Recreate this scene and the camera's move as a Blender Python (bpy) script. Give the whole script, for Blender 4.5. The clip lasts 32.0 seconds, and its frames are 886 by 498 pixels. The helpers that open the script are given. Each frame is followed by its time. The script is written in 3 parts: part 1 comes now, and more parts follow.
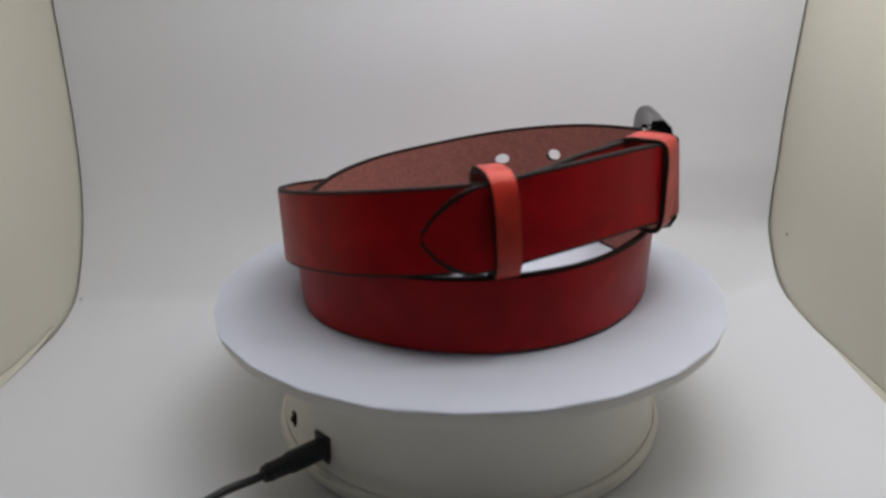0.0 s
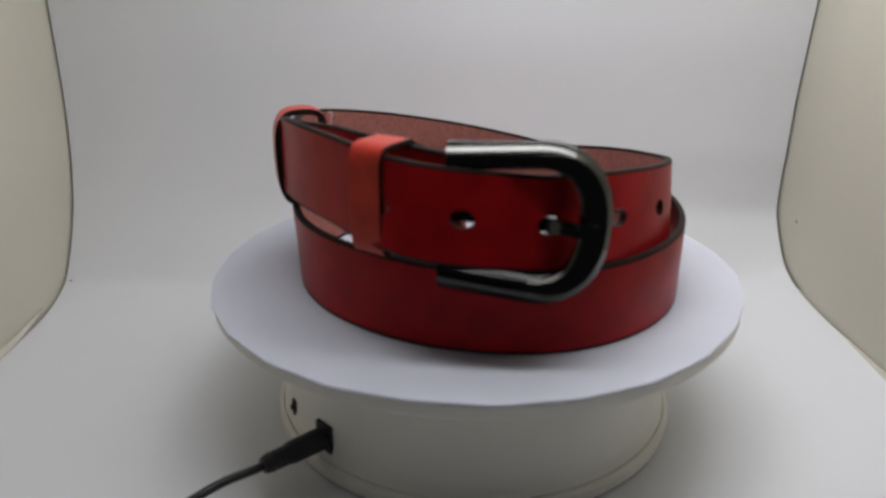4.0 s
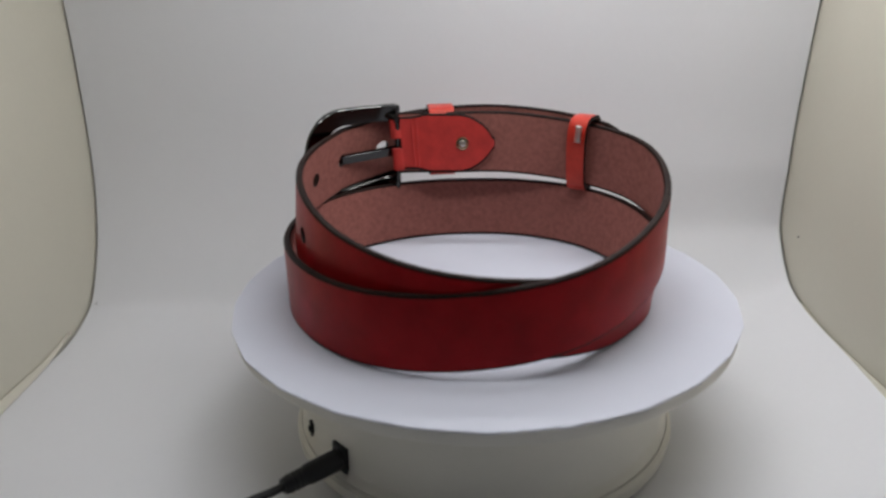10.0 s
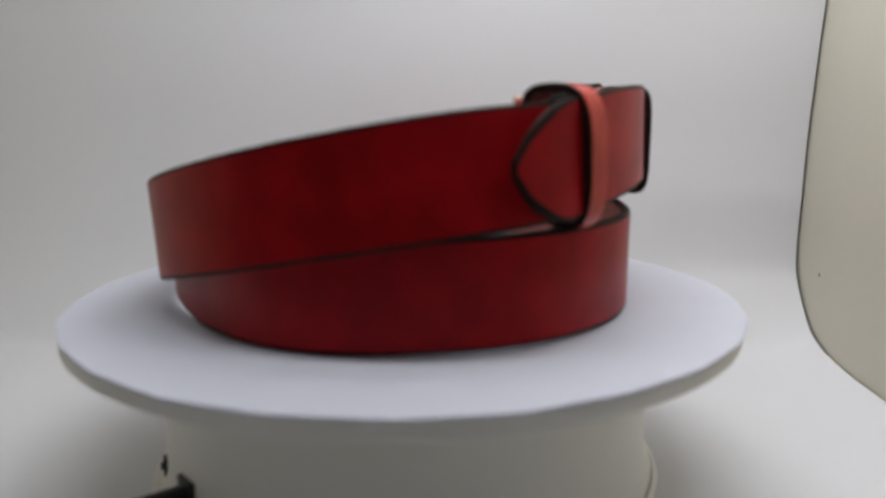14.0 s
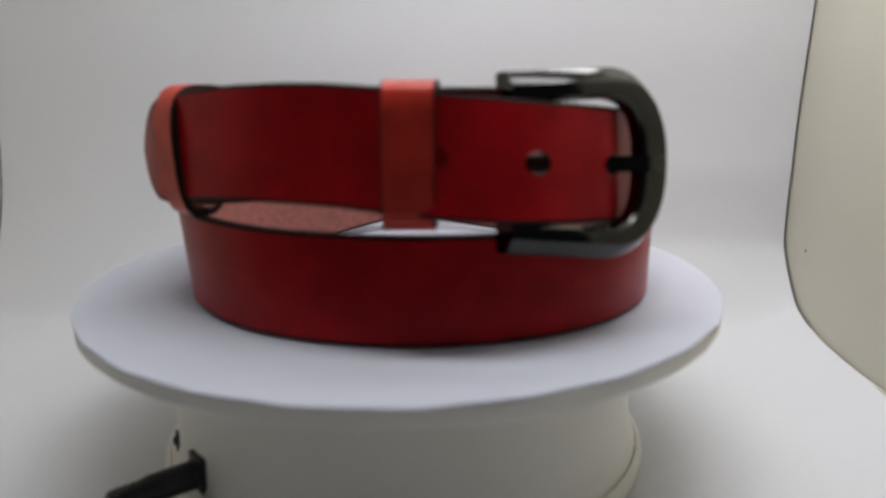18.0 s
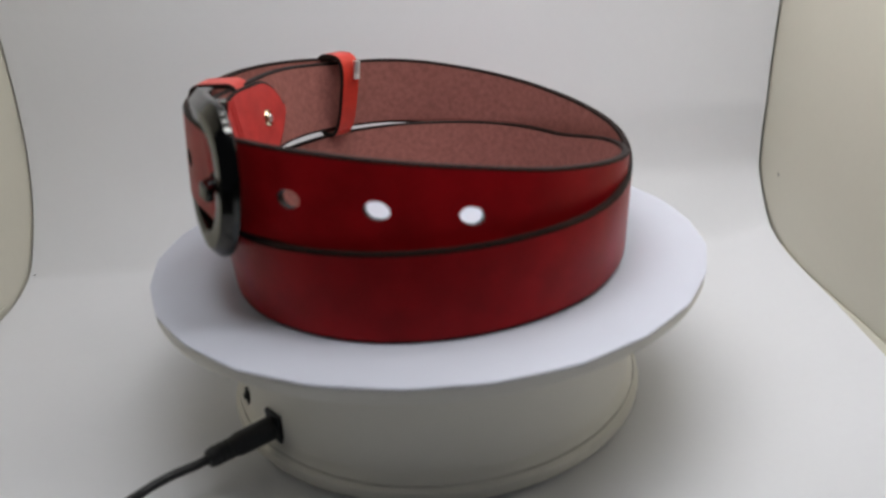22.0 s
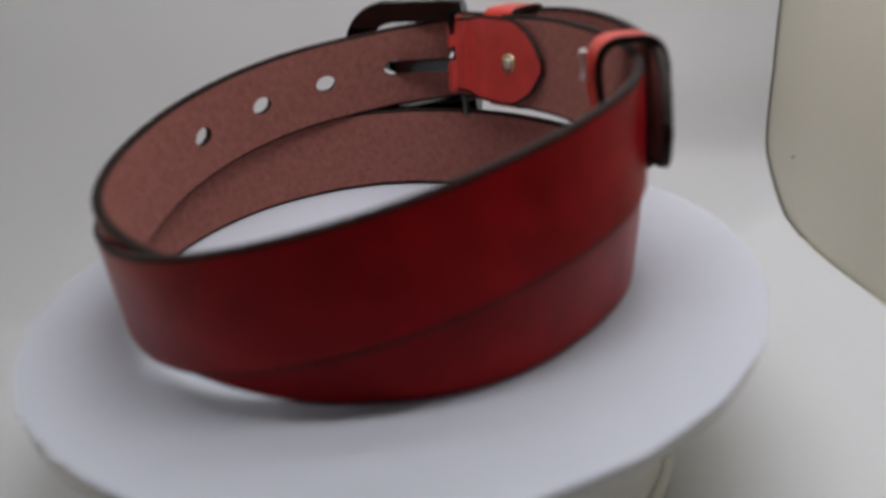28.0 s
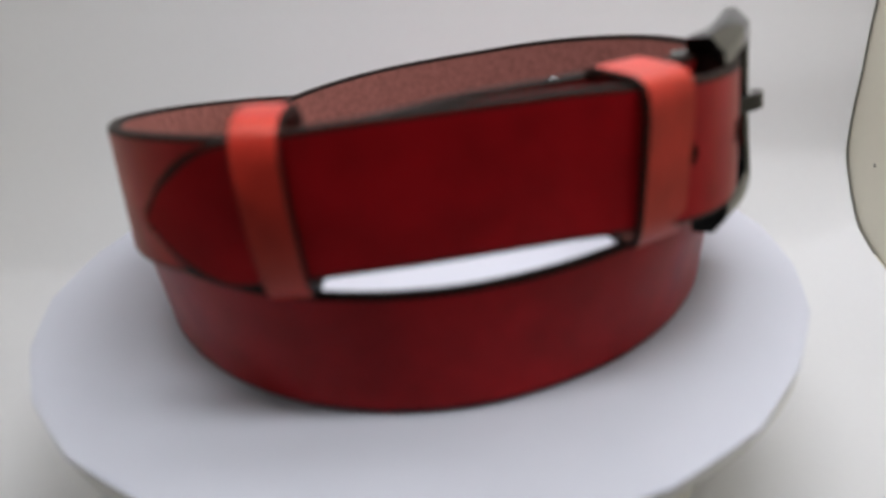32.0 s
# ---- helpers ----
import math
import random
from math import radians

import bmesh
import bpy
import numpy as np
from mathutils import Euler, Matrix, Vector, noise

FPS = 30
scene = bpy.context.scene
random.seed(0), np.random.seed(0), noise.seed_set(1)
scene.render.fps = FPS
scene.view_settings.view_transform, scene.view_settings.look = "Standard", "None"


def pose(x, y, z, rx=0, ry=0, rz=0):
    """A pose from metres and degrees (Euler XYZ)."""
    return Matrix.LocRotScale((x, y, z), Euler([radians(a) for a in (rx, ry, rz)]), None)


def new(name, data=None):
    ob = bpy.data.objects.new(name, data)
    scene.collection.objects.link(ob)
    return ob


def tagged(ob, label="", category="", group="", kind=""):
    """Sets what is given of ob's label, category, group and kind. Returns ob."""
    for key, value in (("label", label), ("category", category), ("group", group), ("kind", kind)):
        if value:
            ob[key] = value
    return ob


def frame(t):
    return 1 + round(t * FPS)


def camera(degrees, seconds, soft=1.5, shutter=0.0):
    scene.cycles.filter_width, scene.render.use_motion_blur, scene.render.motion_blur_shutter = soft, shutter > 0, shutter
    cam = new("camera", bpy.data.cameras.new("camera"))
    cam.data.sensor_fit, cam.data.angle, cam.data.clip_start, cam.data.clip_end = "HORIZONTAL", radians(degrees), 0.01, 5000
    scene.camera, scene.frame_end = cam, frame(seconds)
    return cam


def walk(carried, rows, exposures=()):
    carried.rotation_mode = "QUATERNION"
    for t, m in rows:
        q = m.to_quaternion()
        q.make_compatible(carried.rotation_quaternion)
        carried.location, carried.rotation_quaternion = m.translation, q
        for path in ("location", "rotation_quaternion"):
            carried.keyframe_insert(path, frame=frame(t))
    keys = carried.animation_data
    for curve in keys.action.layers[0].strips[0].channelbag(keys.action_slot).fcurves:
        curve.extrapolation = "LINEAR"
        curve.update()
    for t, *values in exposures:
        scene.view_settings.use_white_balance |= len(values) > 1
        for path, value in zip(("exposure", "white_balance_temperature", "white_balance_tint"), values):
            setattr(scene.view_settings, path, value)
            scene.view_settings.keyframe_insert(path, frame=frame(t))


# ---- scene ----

FLOOR_TO_PAPER = 0.072          # height of the paper's top over the floor of the box
CAMERA_ROWS = [
    (0, pose(0.0067, -0.3502, 0.2159, 70.00, 0.75, 2.85)),
    (0.5, pose(0.0025, -0.3469, 0.2146, 69.88, -0.03, 2.78)),
    (1, pose(0.0037, -0.3433, 0.2122, 69.39, -0.16, 2.72)),
    (1.5, pose(0.0053, -0.3465, 0.2133, 69.52, 0.61, 2.93)),
    (2, pose(0.0077, -0.3505, 0.2136, 69.72, 0.62, 3.25)),
    (2.5, pose(0.0060, -0.3484, 0.2130, 69.60, 0.50, 3.10)),
    (3, pose(0.0060, -0.3453, 0.2114, 69.37, 0.72, 2.98)),
    (3.5, pose(0.0002, -0.3411, 0.2111, 69.08, 0.17, 2.70)),
    (4, pose(-0.0020, -0.3387, 0.2115, 68.76, -0.09, 2.31)),
    (4.5, pose(0.0011, -0.3395, 0.2114, 68.73, 0.27, 2.40)),
    (6.5, pose(0.0050, -0.3458, 0.2131, 69.31, 1.20, 2.65)),
    (7, pose(0.0027, -0.3466, 0.2177, 69.00, 1.12, 2.99)),
    (7.5, pose(-0.0042, -0.3485, 0.2238, 69.03, 0.63, 2.79)),
    (8, pose(-0.0023, -0.3557, 0.2279, 69.89, 0.88, 3.28)),
    (8.5, pose(-0.0013, -0.3522, 0.2241, 70.38, 1.00, 3.22)),
    (9, pose(-0.0039, -0.3483, 0.2268, 69.58, 0.86, 3.39)),
    (9.5, pose(-0.0016, -0.3477, 0.2283, 69.14, 0.84, 3.08)),
    (10, pose(0.0019, -0.3481, 0.2293, 68.77, 1.11, 3.11)),
    (10.5, pose(0.0066, -0.3404, 0.2080, 70.23, 2.50, 4.55)),
    (11, pose(0.0206, -0.3304, 0.1870, 73.69, 4.33, 5.56)),
    (11.2, pose(0.0258, -0.3239, 0.1777, 74.22, 4.92, 5.76)),
    (11.5, pose(0.0304, -0.3203, 0.1670, 74.86, 4.86, 5.31)),
    (12, pose(0.0360, -0.3063, 0.1484, 76.19, 3.80, 5.64)),
    (12.5, pose(0.0386, -0.3008, 0.1387, 77.05, 1.87, 5.29)),
    (13, pose(0.0428, -0.2840, 0.1266, 77.38, 1.08, 5.07)),
    (13.5, pose(0.0409, -0.2824, 0.1348, 78.89, 0.64, 4.86)),
    (14, pose(0.0378, -0.2842, 0.1416, 79.55, -0.09, 4.78)),
    (14.5, pose(0.0338, -0.2856, 0.1436, 80.15, -0.23, 4.44)),
    (16.5, pose(0.0367, -0.2843, 0.1457, 79.93, -0.87, 4.75)),
    (17, pose(0.0412, -0.2873, 0.1503, 79.64, -0.97, 5.20)),
    (17.5, pose(0.0435, -0.2896, 0.1496, 79.47, -1.10, 4.96)),
    (18, pose(0.0424, -0.2939, 0.1550, 76.26, 0.20, 5.03)),
    (18.5, pose(0.0338, -0.2991, 0.1627, 75.85, 0.25, 4.85)),
    (19, pose(0.0306, -0.3028, 0.1696, 73.64, 1.87, 5.06)),
    (19.5, pose(0.0329, -0.3138, 0.1844, 70.16, 0.86, 5.71)),
    (20, pose(0.0292, -0.3194, 0.1948, 68.16, 1.45, 5.21)),
    (20.4, pose(0.0306, -0.3213, 0.2096, 68.31, 2.90, 3.30)),
    (20.5, pose(0.0286, -0.3220, 0.2099, 68.03, 2.90, 3.17)),
    (21, pose(0.0289, -0.3230, 0.2091, 67.45, 3.20, 2.88)),
    (21.5, pose(0.0235, -0.3240, 0.2106, 67.15, 2.62, 2.43)),
    (22, pose(0.0278, -0.3218, 0.2056, 66.56, 3.20, 2.35)),
    (22.5, pose(0.0223, -0.3224, 0.2099, 66.57, 2.81, 2.23)),
    (23, pose(0.0203, -0.3275, 0.2178, 66.59, 2.04, 2.71)),
    (23.5, pose(0.0128, -0.3292, 0.2181, 66.63, 2.33, 2.44)),
    (24, pose(0.0105, -0.3346, 0.2199, 66.31, 2.48, 3.11)),
    (24.5, pose(0.0185, -0.3335, 0.2189, 66.05, 3.50, 3.53)),
    (26.5, pose(0.0243, -0.3177, 0.2125, 65.67, 5.06, 1.95)),
    (27, pose(0.0296, -0.3098, 0.2061, 66.71, 4.95, 1.09)),
    (27.5, pose(0.0284, -0.3076, 0.2039, 67.09, 5.07, 0.31)),
    (27.8, pose(0.0227, -0.2946, 0.1985, 67.64, 3.18, -0.55)),
    (27.9, pose(0.0027, -0.2726, 0.1873, 68.29, 2.60, -4.38)),
    (28, pose(0.0136, -0.2428, 0.1868, 65.64, 4.86, -3.22)),
    (28.2, pose(0.0073, -0.2170, 0.1791, 64.47, 4.20, -5.08)),
    (28.5, pose(0.0159, -0.2164, 0.1824, 63.91, 3.98, -4.20)),
    (29, pose(0.0304, -0.2155, 0.1878, 63.49, 3.60, -0.91)),
    (29.5, pose(0.0366, -0.2162, 0.1900, 63.59, 3.88, 0.83)),
    (30, pose(0.0420, -0.2140, 0.1914, 63.70, 3.24, 2.94)),
    (30.5, pose(0.0400, -0.2156, 0.1902, 64.15, 3.63, 3.96)),
    (31, pose(0.0381, -0.2172, 0.1890, 64.10, 4.01, 4.27)),
    (31.5, pose(0.0347, -0.2234, 0.1912, 65.45, 3.62, 4.27)),
    (32, pose(0.0313, -0.2296, 0.1933, 63.02, 3.23, 4.11)),
]
cam = camera(62.0, 32.0, soft=2.7, shutter=0.4)
cam.data.dof.use_dof, cam.data.dof.focus_distance, cam.data.dof.aperture_fstop = True, 0.41, 7.5     # fixed focus, so what comes close goes soft
walk(cam, CAMERA_ROWS, [(0.0, -0.28), (11.0, -0.28), (13.0, -0.19), (17.0, -0.16), (18.0, -0.14), (18.7, -0.02), (19.0, 0.02), (20.0, -0.03), (21.0, -0.09), (27.0, -0.06), (27.6, -0.08), (28.2, -0.51), (28.6, -0.22), (29.0, 0.03), (29.6, 0.14), (31.0, 0.12), (32.0, 0.06)])

# ---------------------------------------------------------------- light
world = bpy.data.worlds.new("dim_room")
scene.world = world
world.use_nodes = True
world.node_tree.nodes["Background"].inputs[0].default_value = (0.55, 0.6, 0.7, 1)
world.node_tree.nodes["Background"].inputs[1].default_value = 0.058
scene.view_settings.exposure = 0.0

BOX_YAW = 2.0                   # the photo box stands a little askew to the turntable
BOX = pose(0, 0, 0, 0, 0, BOX_YAW)
LEFT_X, RIGHT_X, BACK_Y, FRONT_Y, TOP_Z = -0.270, 0.212, 0.152, -0.15, 0.40


def led_lamp(x, y, watts, long=0.235):
    data = bpy.data.lights.new("led_strip_light", "AREA")
    data.shape, data.size, data.size_y = "RECTANGLE", long, 0.034
    data.energy, data.color = watts, (0.97, 0.98, 1.0)
    lamp = new("led_strip_light", data)
    lamp.matrix_world = BOX @ pose(x, y, TOP_Z - 0.012)
    return lamp


led_lamp(0.042, -0.112, 0.54, 0.32)
led_lamp(0.08, -0.03, 0.12)
led_lamp(0.08, 0.07, 0.33)


# ---------------------------------------------------------------- materials
def material(name, colour, rough=0.5, metal=0.0, vary=0.12, scale=60.0, fine=900.0, bump=0.15, bump_dist=0.0002,
             spec=0.5, tint=(1, 1, 1)):
    """A principled material: colour varied at two scales, roughness varied, fine relief."""
    m = bpy.data.materials.new(name)
    m.use_nodes = True
    t = m.node_tree
    b = t.nodes["Principled BSDF"]
    geo = t.nodes.new("ShaderNodeTexCoord")
    n1, n2 = t.nodes.new("ShaderNodeTexNoise"), t.nodes.new("ShaderNodeTexNoise")
    for n, s, d in ((n1, scale, 4), (n2, fine, 3)):
        n.inputs["Scale"].default_value, n.inputs["Detail"].default_value = s, d
        t.links.new(geo.outputs["Object"], n.inputs["Vector"])
    ramp = t.nodes.new("ShaderNodeMapRange")
    t.links.new(n1.outputs["Fac"], ramp.inputs["Value"])
    ramp.inputs["From Min"].default_value, ramp.inputs["From Max"].default_value = 0.3, 0.7
    mix = t.nodes.new("ShaderNodeMix")
    mix.data_type = "RGBA"
    c2 = tuple(c * (1 - 2 * vary) for c in colour)
    mix.inputs[6].default_value, mix.inputs[7].default_value = (*colour, 1), (*c2, 1)
    t.links.new(ramp.outputs[0], mix.inputs[0])
    grain = t.nodes.new("ShaderNodeMix")
    grain.data_type, grain.blend_type = "RGBA", "MULTIPLY"
    grey = t.nodes.new("ShaderNodeMapRange")
    grey.inputs["To Min"].default_value, grey.inputs["To Max"].default_value = 1 - vary, 1 + vary
    t.links.new(n2.outputs["Fac"], grey.inputs["Value"])
    grain.inputs[0].default_value = 1.0
    t.links.new(mix.outputs[2], grain.inputs[6])
    t.links.new(grey.outputs[0], grain.inputs[7])
    t.links.new(grain.outputs[2], b.inputs["Base Color"])
    rr = t.nodes.new("ShaderNodeMapRange")
    rr.inputs["To Min"].default_value, rr.inputs["To Max"].default_value = rough * 0.85, min(1.0, rough * 1.15)
    t.links.new(n1.outputs["Fac"], rr.inputs["Value"])
    t.links.new(rr.outputs[0], b.inputs["Roughness"])
    b.inputs["Metallic"].default_value = metal
    b.inputs["Specular IOR Level"].default_value = spec
    b.inputs["Specular Tint"].default_value = (*tint, 1)
    if bump:
        bp = t.nodes.new("ShaderNodeBump")
        bp.inputs["Strength"].default_value, bp.inputs["Distance"].default_value = bump, bump_dist
        t.links.new(n2.outputs["Fac"], bp.inputs["Height"])
        t.links.new(bp.outputs[0], b.inputs["Normal"])
    return m


M_SHEET = material("white_pvc_sheet", (0.72, 0.72, 0.74), 0.6, vary=0.015, scale=9, fine=300, bump=0.05)
M_CEILING = material("grey_plastic_panel", (0.22, 0.22, 0.22), 0.5, vary=0.03, scale=9, fine=300, bump=0.05)
M_SIDE = material("cream_pvc_panel", (0.62, 0.59, 0.49), 0.55, vary=0.02, scale=8, fine=260, bump=0.06)
M_PAPER = material("white_paper", (0.555, 0.570, 0.640), 0.85, vary=0.012, scale=40, fine=1500, bump=0.1, spec=0.2)
M_BASE = material("ivory_plastic", (0.82, 0.79, 0.71), 0.38, vary=0.02, scale=20, fine=700, bump=0.05)
M_BLACK = material("black_plastic", (0.012, 0.012, 0.013), 0.45, vary=0.1, scale=80, bump=0.08)
M_LEATHER = material("burnished_red_leather", (0.38, 0.006, 0.010), 0.36, vary=0.17, scale=70, fine=1000, bump=0.28, spec=0.22, tint=(1.0, 0.42, 0.42))
M_LEATHER_LIGHT = material("bright_red_leather", (0.52, 0.036, 0.022), 0.34, vary=0.16, scale=120, fine=1100, bump=0.22, spec=0.4, tint=(1.0, 0.6, 0.5))
M_LEATHER_TAB = material("red_tab_leather", (0.50, 0.040, 0.034), 0.42, vary=0.16, scale=110, fine=900, bump=0.25, spec=0.4)
M_SUEDE = material("mauve_flesh_side_leather", (0.30, 0.116, 0.096), 0.92, vary=0.13, scale=380, fine=1500, bump=0.7,
                   bump_dist=0.0005, spec=0.1)
M_EDGE = material("dark_brown_edge_dye", (0.018, 0.009, 0.007), 0.5, vary=0.2, scale=120, bump=0.3, spec=0.12)
M_SATIN = material("satin_gunmetal", (0.060, 0.059, 0.052), 0.23, metal=1.0, vary=0.05, scale=90, bump=0.03)
M_GUN = material("polished_gunmetal", (0.060, 0.059, 0.056), 0.13, metal=1.0, vary=0.05, scale=90, bump=0.03)
M_STEEL = material("bright_steel", (0.78, 0.77, 0.74), 0.32, metal=1.0, vary=0.04, scale=90, bump=0.03)
M_BRASS = material("pale_brass", (0.62, 0.52, 0.34), 0.25, metal=1.0, vary=0.06, scale=200, bump=0.03)
M_TABLE = material("dark_table_laminate", (0.06, 0.058, 0.056), 0.6, vary=0.12, scale=12, fine=300, bump=0.05)
M_SPECK = material("grey_speck", (0.05, 0.05, 0.045), 0.8, vary=0.1, bump=0)


def glow(name, colour, strength):
    m = bpy.data.materials.new(name)
    m.use_nodes = True
    b = m.node_tree.nodes["Principled BSDF"]
    b.inputs["Emission Color"].default_value, b.inputs["Emission Strength"].default_value = (*colour, 1), strength
    return m


M_LED = glow("led_diffuser", (0.97, 0.98, 1.0), 4.0)


# ---------------------------------------------------------------- mesh helpers
def finish(name, bm, mats, smooth=35):
    bmesh.ops.recalc_face_normals(bm, faces=bm.faces[:])
    me = bpy.data.meshes.new(name)
    bm.to_mesh(me)
    bm.free()
    for m in (mats if isinstance(mats, (list, tuple)) else [mats]):
        me.materials.append(m)
    if smooth:
        me.shade_smooth()
        me.set_sharp_from_angle(angle=radians(smooth))
    return me


def thing(name, bm, mats, label, category, kind="", at=None, group=""):
    ob = new(name, finish(name, bm, mats))
    if at is not None:
        ob.matrix_world = at
    return tagged(ob, label, category, group, kind)


def part(name, bm, mats, parent, label=""):
    ob = new(name, finish(name, bm, mats))
    ob.parent = parent
    return tagged(ob, label) if label else ob


def lathe(bm, profile, steps=128):
    """Turns a closed profile of (r, z) round the z axis."""
    rings = []
    for i in range(steps):
        a = 2 * math.pi * i / steps
        rings.append([bm.verts.new((r * math.cos(a), r * math.sin(a), z)) for r, z in profile])
    n = len(profile)
    for i in range(steps):
        p, q = rings[i], rings[(i + 1) % steps]
        for j in range(n):
            bm.faces.new((p[j], q[j], q[(j + 1) % n], p[(j + 1) % n]))
    return bm


def tube(bm, path, radii, steps=14):
    """A round tube along a path of points, capped."""
    path = [Vector(p) for p in path]
    rings, side = [], None
    for i, p in enumerate(path):
        d = (path[min(i + 1, len(path) - 1)] - path[max(i - 1, 0)]).normalized()
        if side is None:
            side = d.cross(Vector((0, 0, 1)) if abs(d.z) < 0.98 else Vector((1, 0, 0))).normalized()
        side = (side - d * side.dot(d)).normalized()
        up = d.cross(side)
        r = radii[i] if isinstance(radii, (list, tuple)) else radii
        rings.append([bm.verts.new(p + r * (math.cos(a) * side + math.sin(a) * up))
                      for a in (2 * math.pi * k / steps for k in range(steps))])
    for p, q in zip(rings, rings[1:]):
        for k in range(steps):
            bm.faces.new((p[k], q[k], q[(k + 1) % steps], p[(k + 1) % steps]))
    bm.faces.new(rings[0])
    bm.faces.new(rings[-1])
    return bm


def box(bm, lo, hi, m=None, bevel=0.0):
    made = bmesh.ops.create_cube(bm, size=1.0)["verts"]
    for v in made:
        v.co = Vector([lo[k] + (v.co[k] + 0.5) * (hi[k] - lo[k]) for k in range(3)])
    if bevel:
        edges = list({e for v in made for e in v.link_edges})
        made = list({v for f in bmesh.ops.bevel(bm, geom=edges, offset=bevel, segments=2, affect="EDGES", profile=0.6)["faces"]
                     for v in f.verts} | {v for v in made if v.is_valid})
    if m is not None:
        for v in made:
            v.co = m @ v.co
    return bm


def spline(points, n):
    """Catmull-Rom curve through points, n steps a span."""
    pts = [Vector(p) for p in points]
    out = []
    for i in range(len(pts) - 1):
        a, b, c, d = pts[max(i - 1, 0)], pts[i], pts[i + 1], pts[min(i + 2, len(pts) - 1)]
        for k in range(n):
            f = k / n
            out.append(0.5 * (2 * b + (c - a) * f + (2 * a - 5 * b + 4 * c - d) * f * f + (3 * b - a - 3 * c + d) * f ** 3))
    return out + [pts[-1]]


# ---------------------------------------------------------------- the photo box
def sheet_profile():
    """The white sheet from the floor's front edge back, up the cove and up the back, as (y, z)."""
    pts = [(-0.30, 0.0), (-0.1, 0.0), (0.0, 0.0), (0.05, 0.0005), (0.082, 0.002), (0.104, 0.008), (0.118, 0.018), (0.137, 0.049),
           (0.148, 0.083), (0.1535, 0.122), (0.155, 0.168), (0.155, 0.207), (0.154, 0.30), (0.152, TOP_Z)]
    return [(v.y, v.z) for v in spline([(0, y, z) for y, z in pts], 6)]


def build_sheet():
    bm = bmesh.new()
    prof = sheet_profile()
    thick = 0.0008
    xs = [LEFT_X + 0.0015 + (RIGHT_X - LEFT_X - 0.003) * k / 48 for k in range(49)]
    # the right-hand end of the sheet leans forward further up
    lean = lambda z: -0.27 * min(max(z - 0.055, 0.0), 0.040) - 0.12 * max(z - 0.095, 0.0)
    skew = lambda x, y, z: lean(z) * ((x - LEFT_X) / (RIGHT_X - LEFT_X)) ** 1.5 * min(1.0, max(0.0, (y - 0.02) / 0.1))
    # the sheet is a little too wide and curls up where it meets the right-hand panel
    curl = lambda x: 0.0155 * max(0.0, (x - RIGHT_X + 0.05) / 0.05) ** 2
    top = [[bm.verts.new((x, y + skew(x, y, z), z + curl(x) * (1 - min(1, z / 0.05)))) for x in xs] for y, z in prof]
    low = []
    for i, (y, z) in enumerate(prof):
        y0, z0 = prof[max(i - 1, 0)]
        y1, z1 = prof[min(i + 1, len(prof) - 1)]
        d = Vector((y1 - y0, z1 - z0)).normalized()
        low.append([bm.verts.new((x, y + skew(x, y, z) + d.y * thick, z + curl(x) * (1 - min(1, z / 0.05)) - d.x * thick)) for x in xs])
    for g, flip in ((top, False), (low, True)):
        for p, q in zip(g, g[1:]):
            for k in range(len(xs) - 1):
                bm.faces.new((p[k], p[k + 1], q[k + 1], q[k]) if not flip else (p[k], q[k], q[k + 1], p[k + 1]))
    for k in range(len(xs) - 1):
        bm.faces.new((top[0][k], low[0][k], low[0][k + 1], top[0][k + 1]))
        bm.faces.new((top[-1][k], top[-1][k + 1], low[-1][k + 1], low[-1][k]))
    for i in range(len(prof) - 1):
        bm.faces.new((top[i][0], top[i + 1][0], low[i + 1][0], low[i][0]))
        bm.faces.new((top[i][-1], low[i][-1], low[i + 1][-1], top[i + 1][-1]))
    return thing("backdrop", bm, M_SHEET, "white curved plastic sheet covering floor and back of photo box", "backdrop", "structure", BOX)


def speck(parent, at, r, flat):
    """A fleck of dirt: a tiny irregular blob flattened along one axis, in the parent's space."""
    bm = bmesh.new()
    bmesh.ops.create_icosphere(bm, subdivisions=2, radius=r)
    for v in bm.verts:
        v.co *= 1 + 0.25 * math.sin(v.co.x * 2500 + v.co.z * 4100)
        v.co[flat] *= 0.35
        v.co += Vector(at)
    part("speck", bm, M_SPECK, parent)


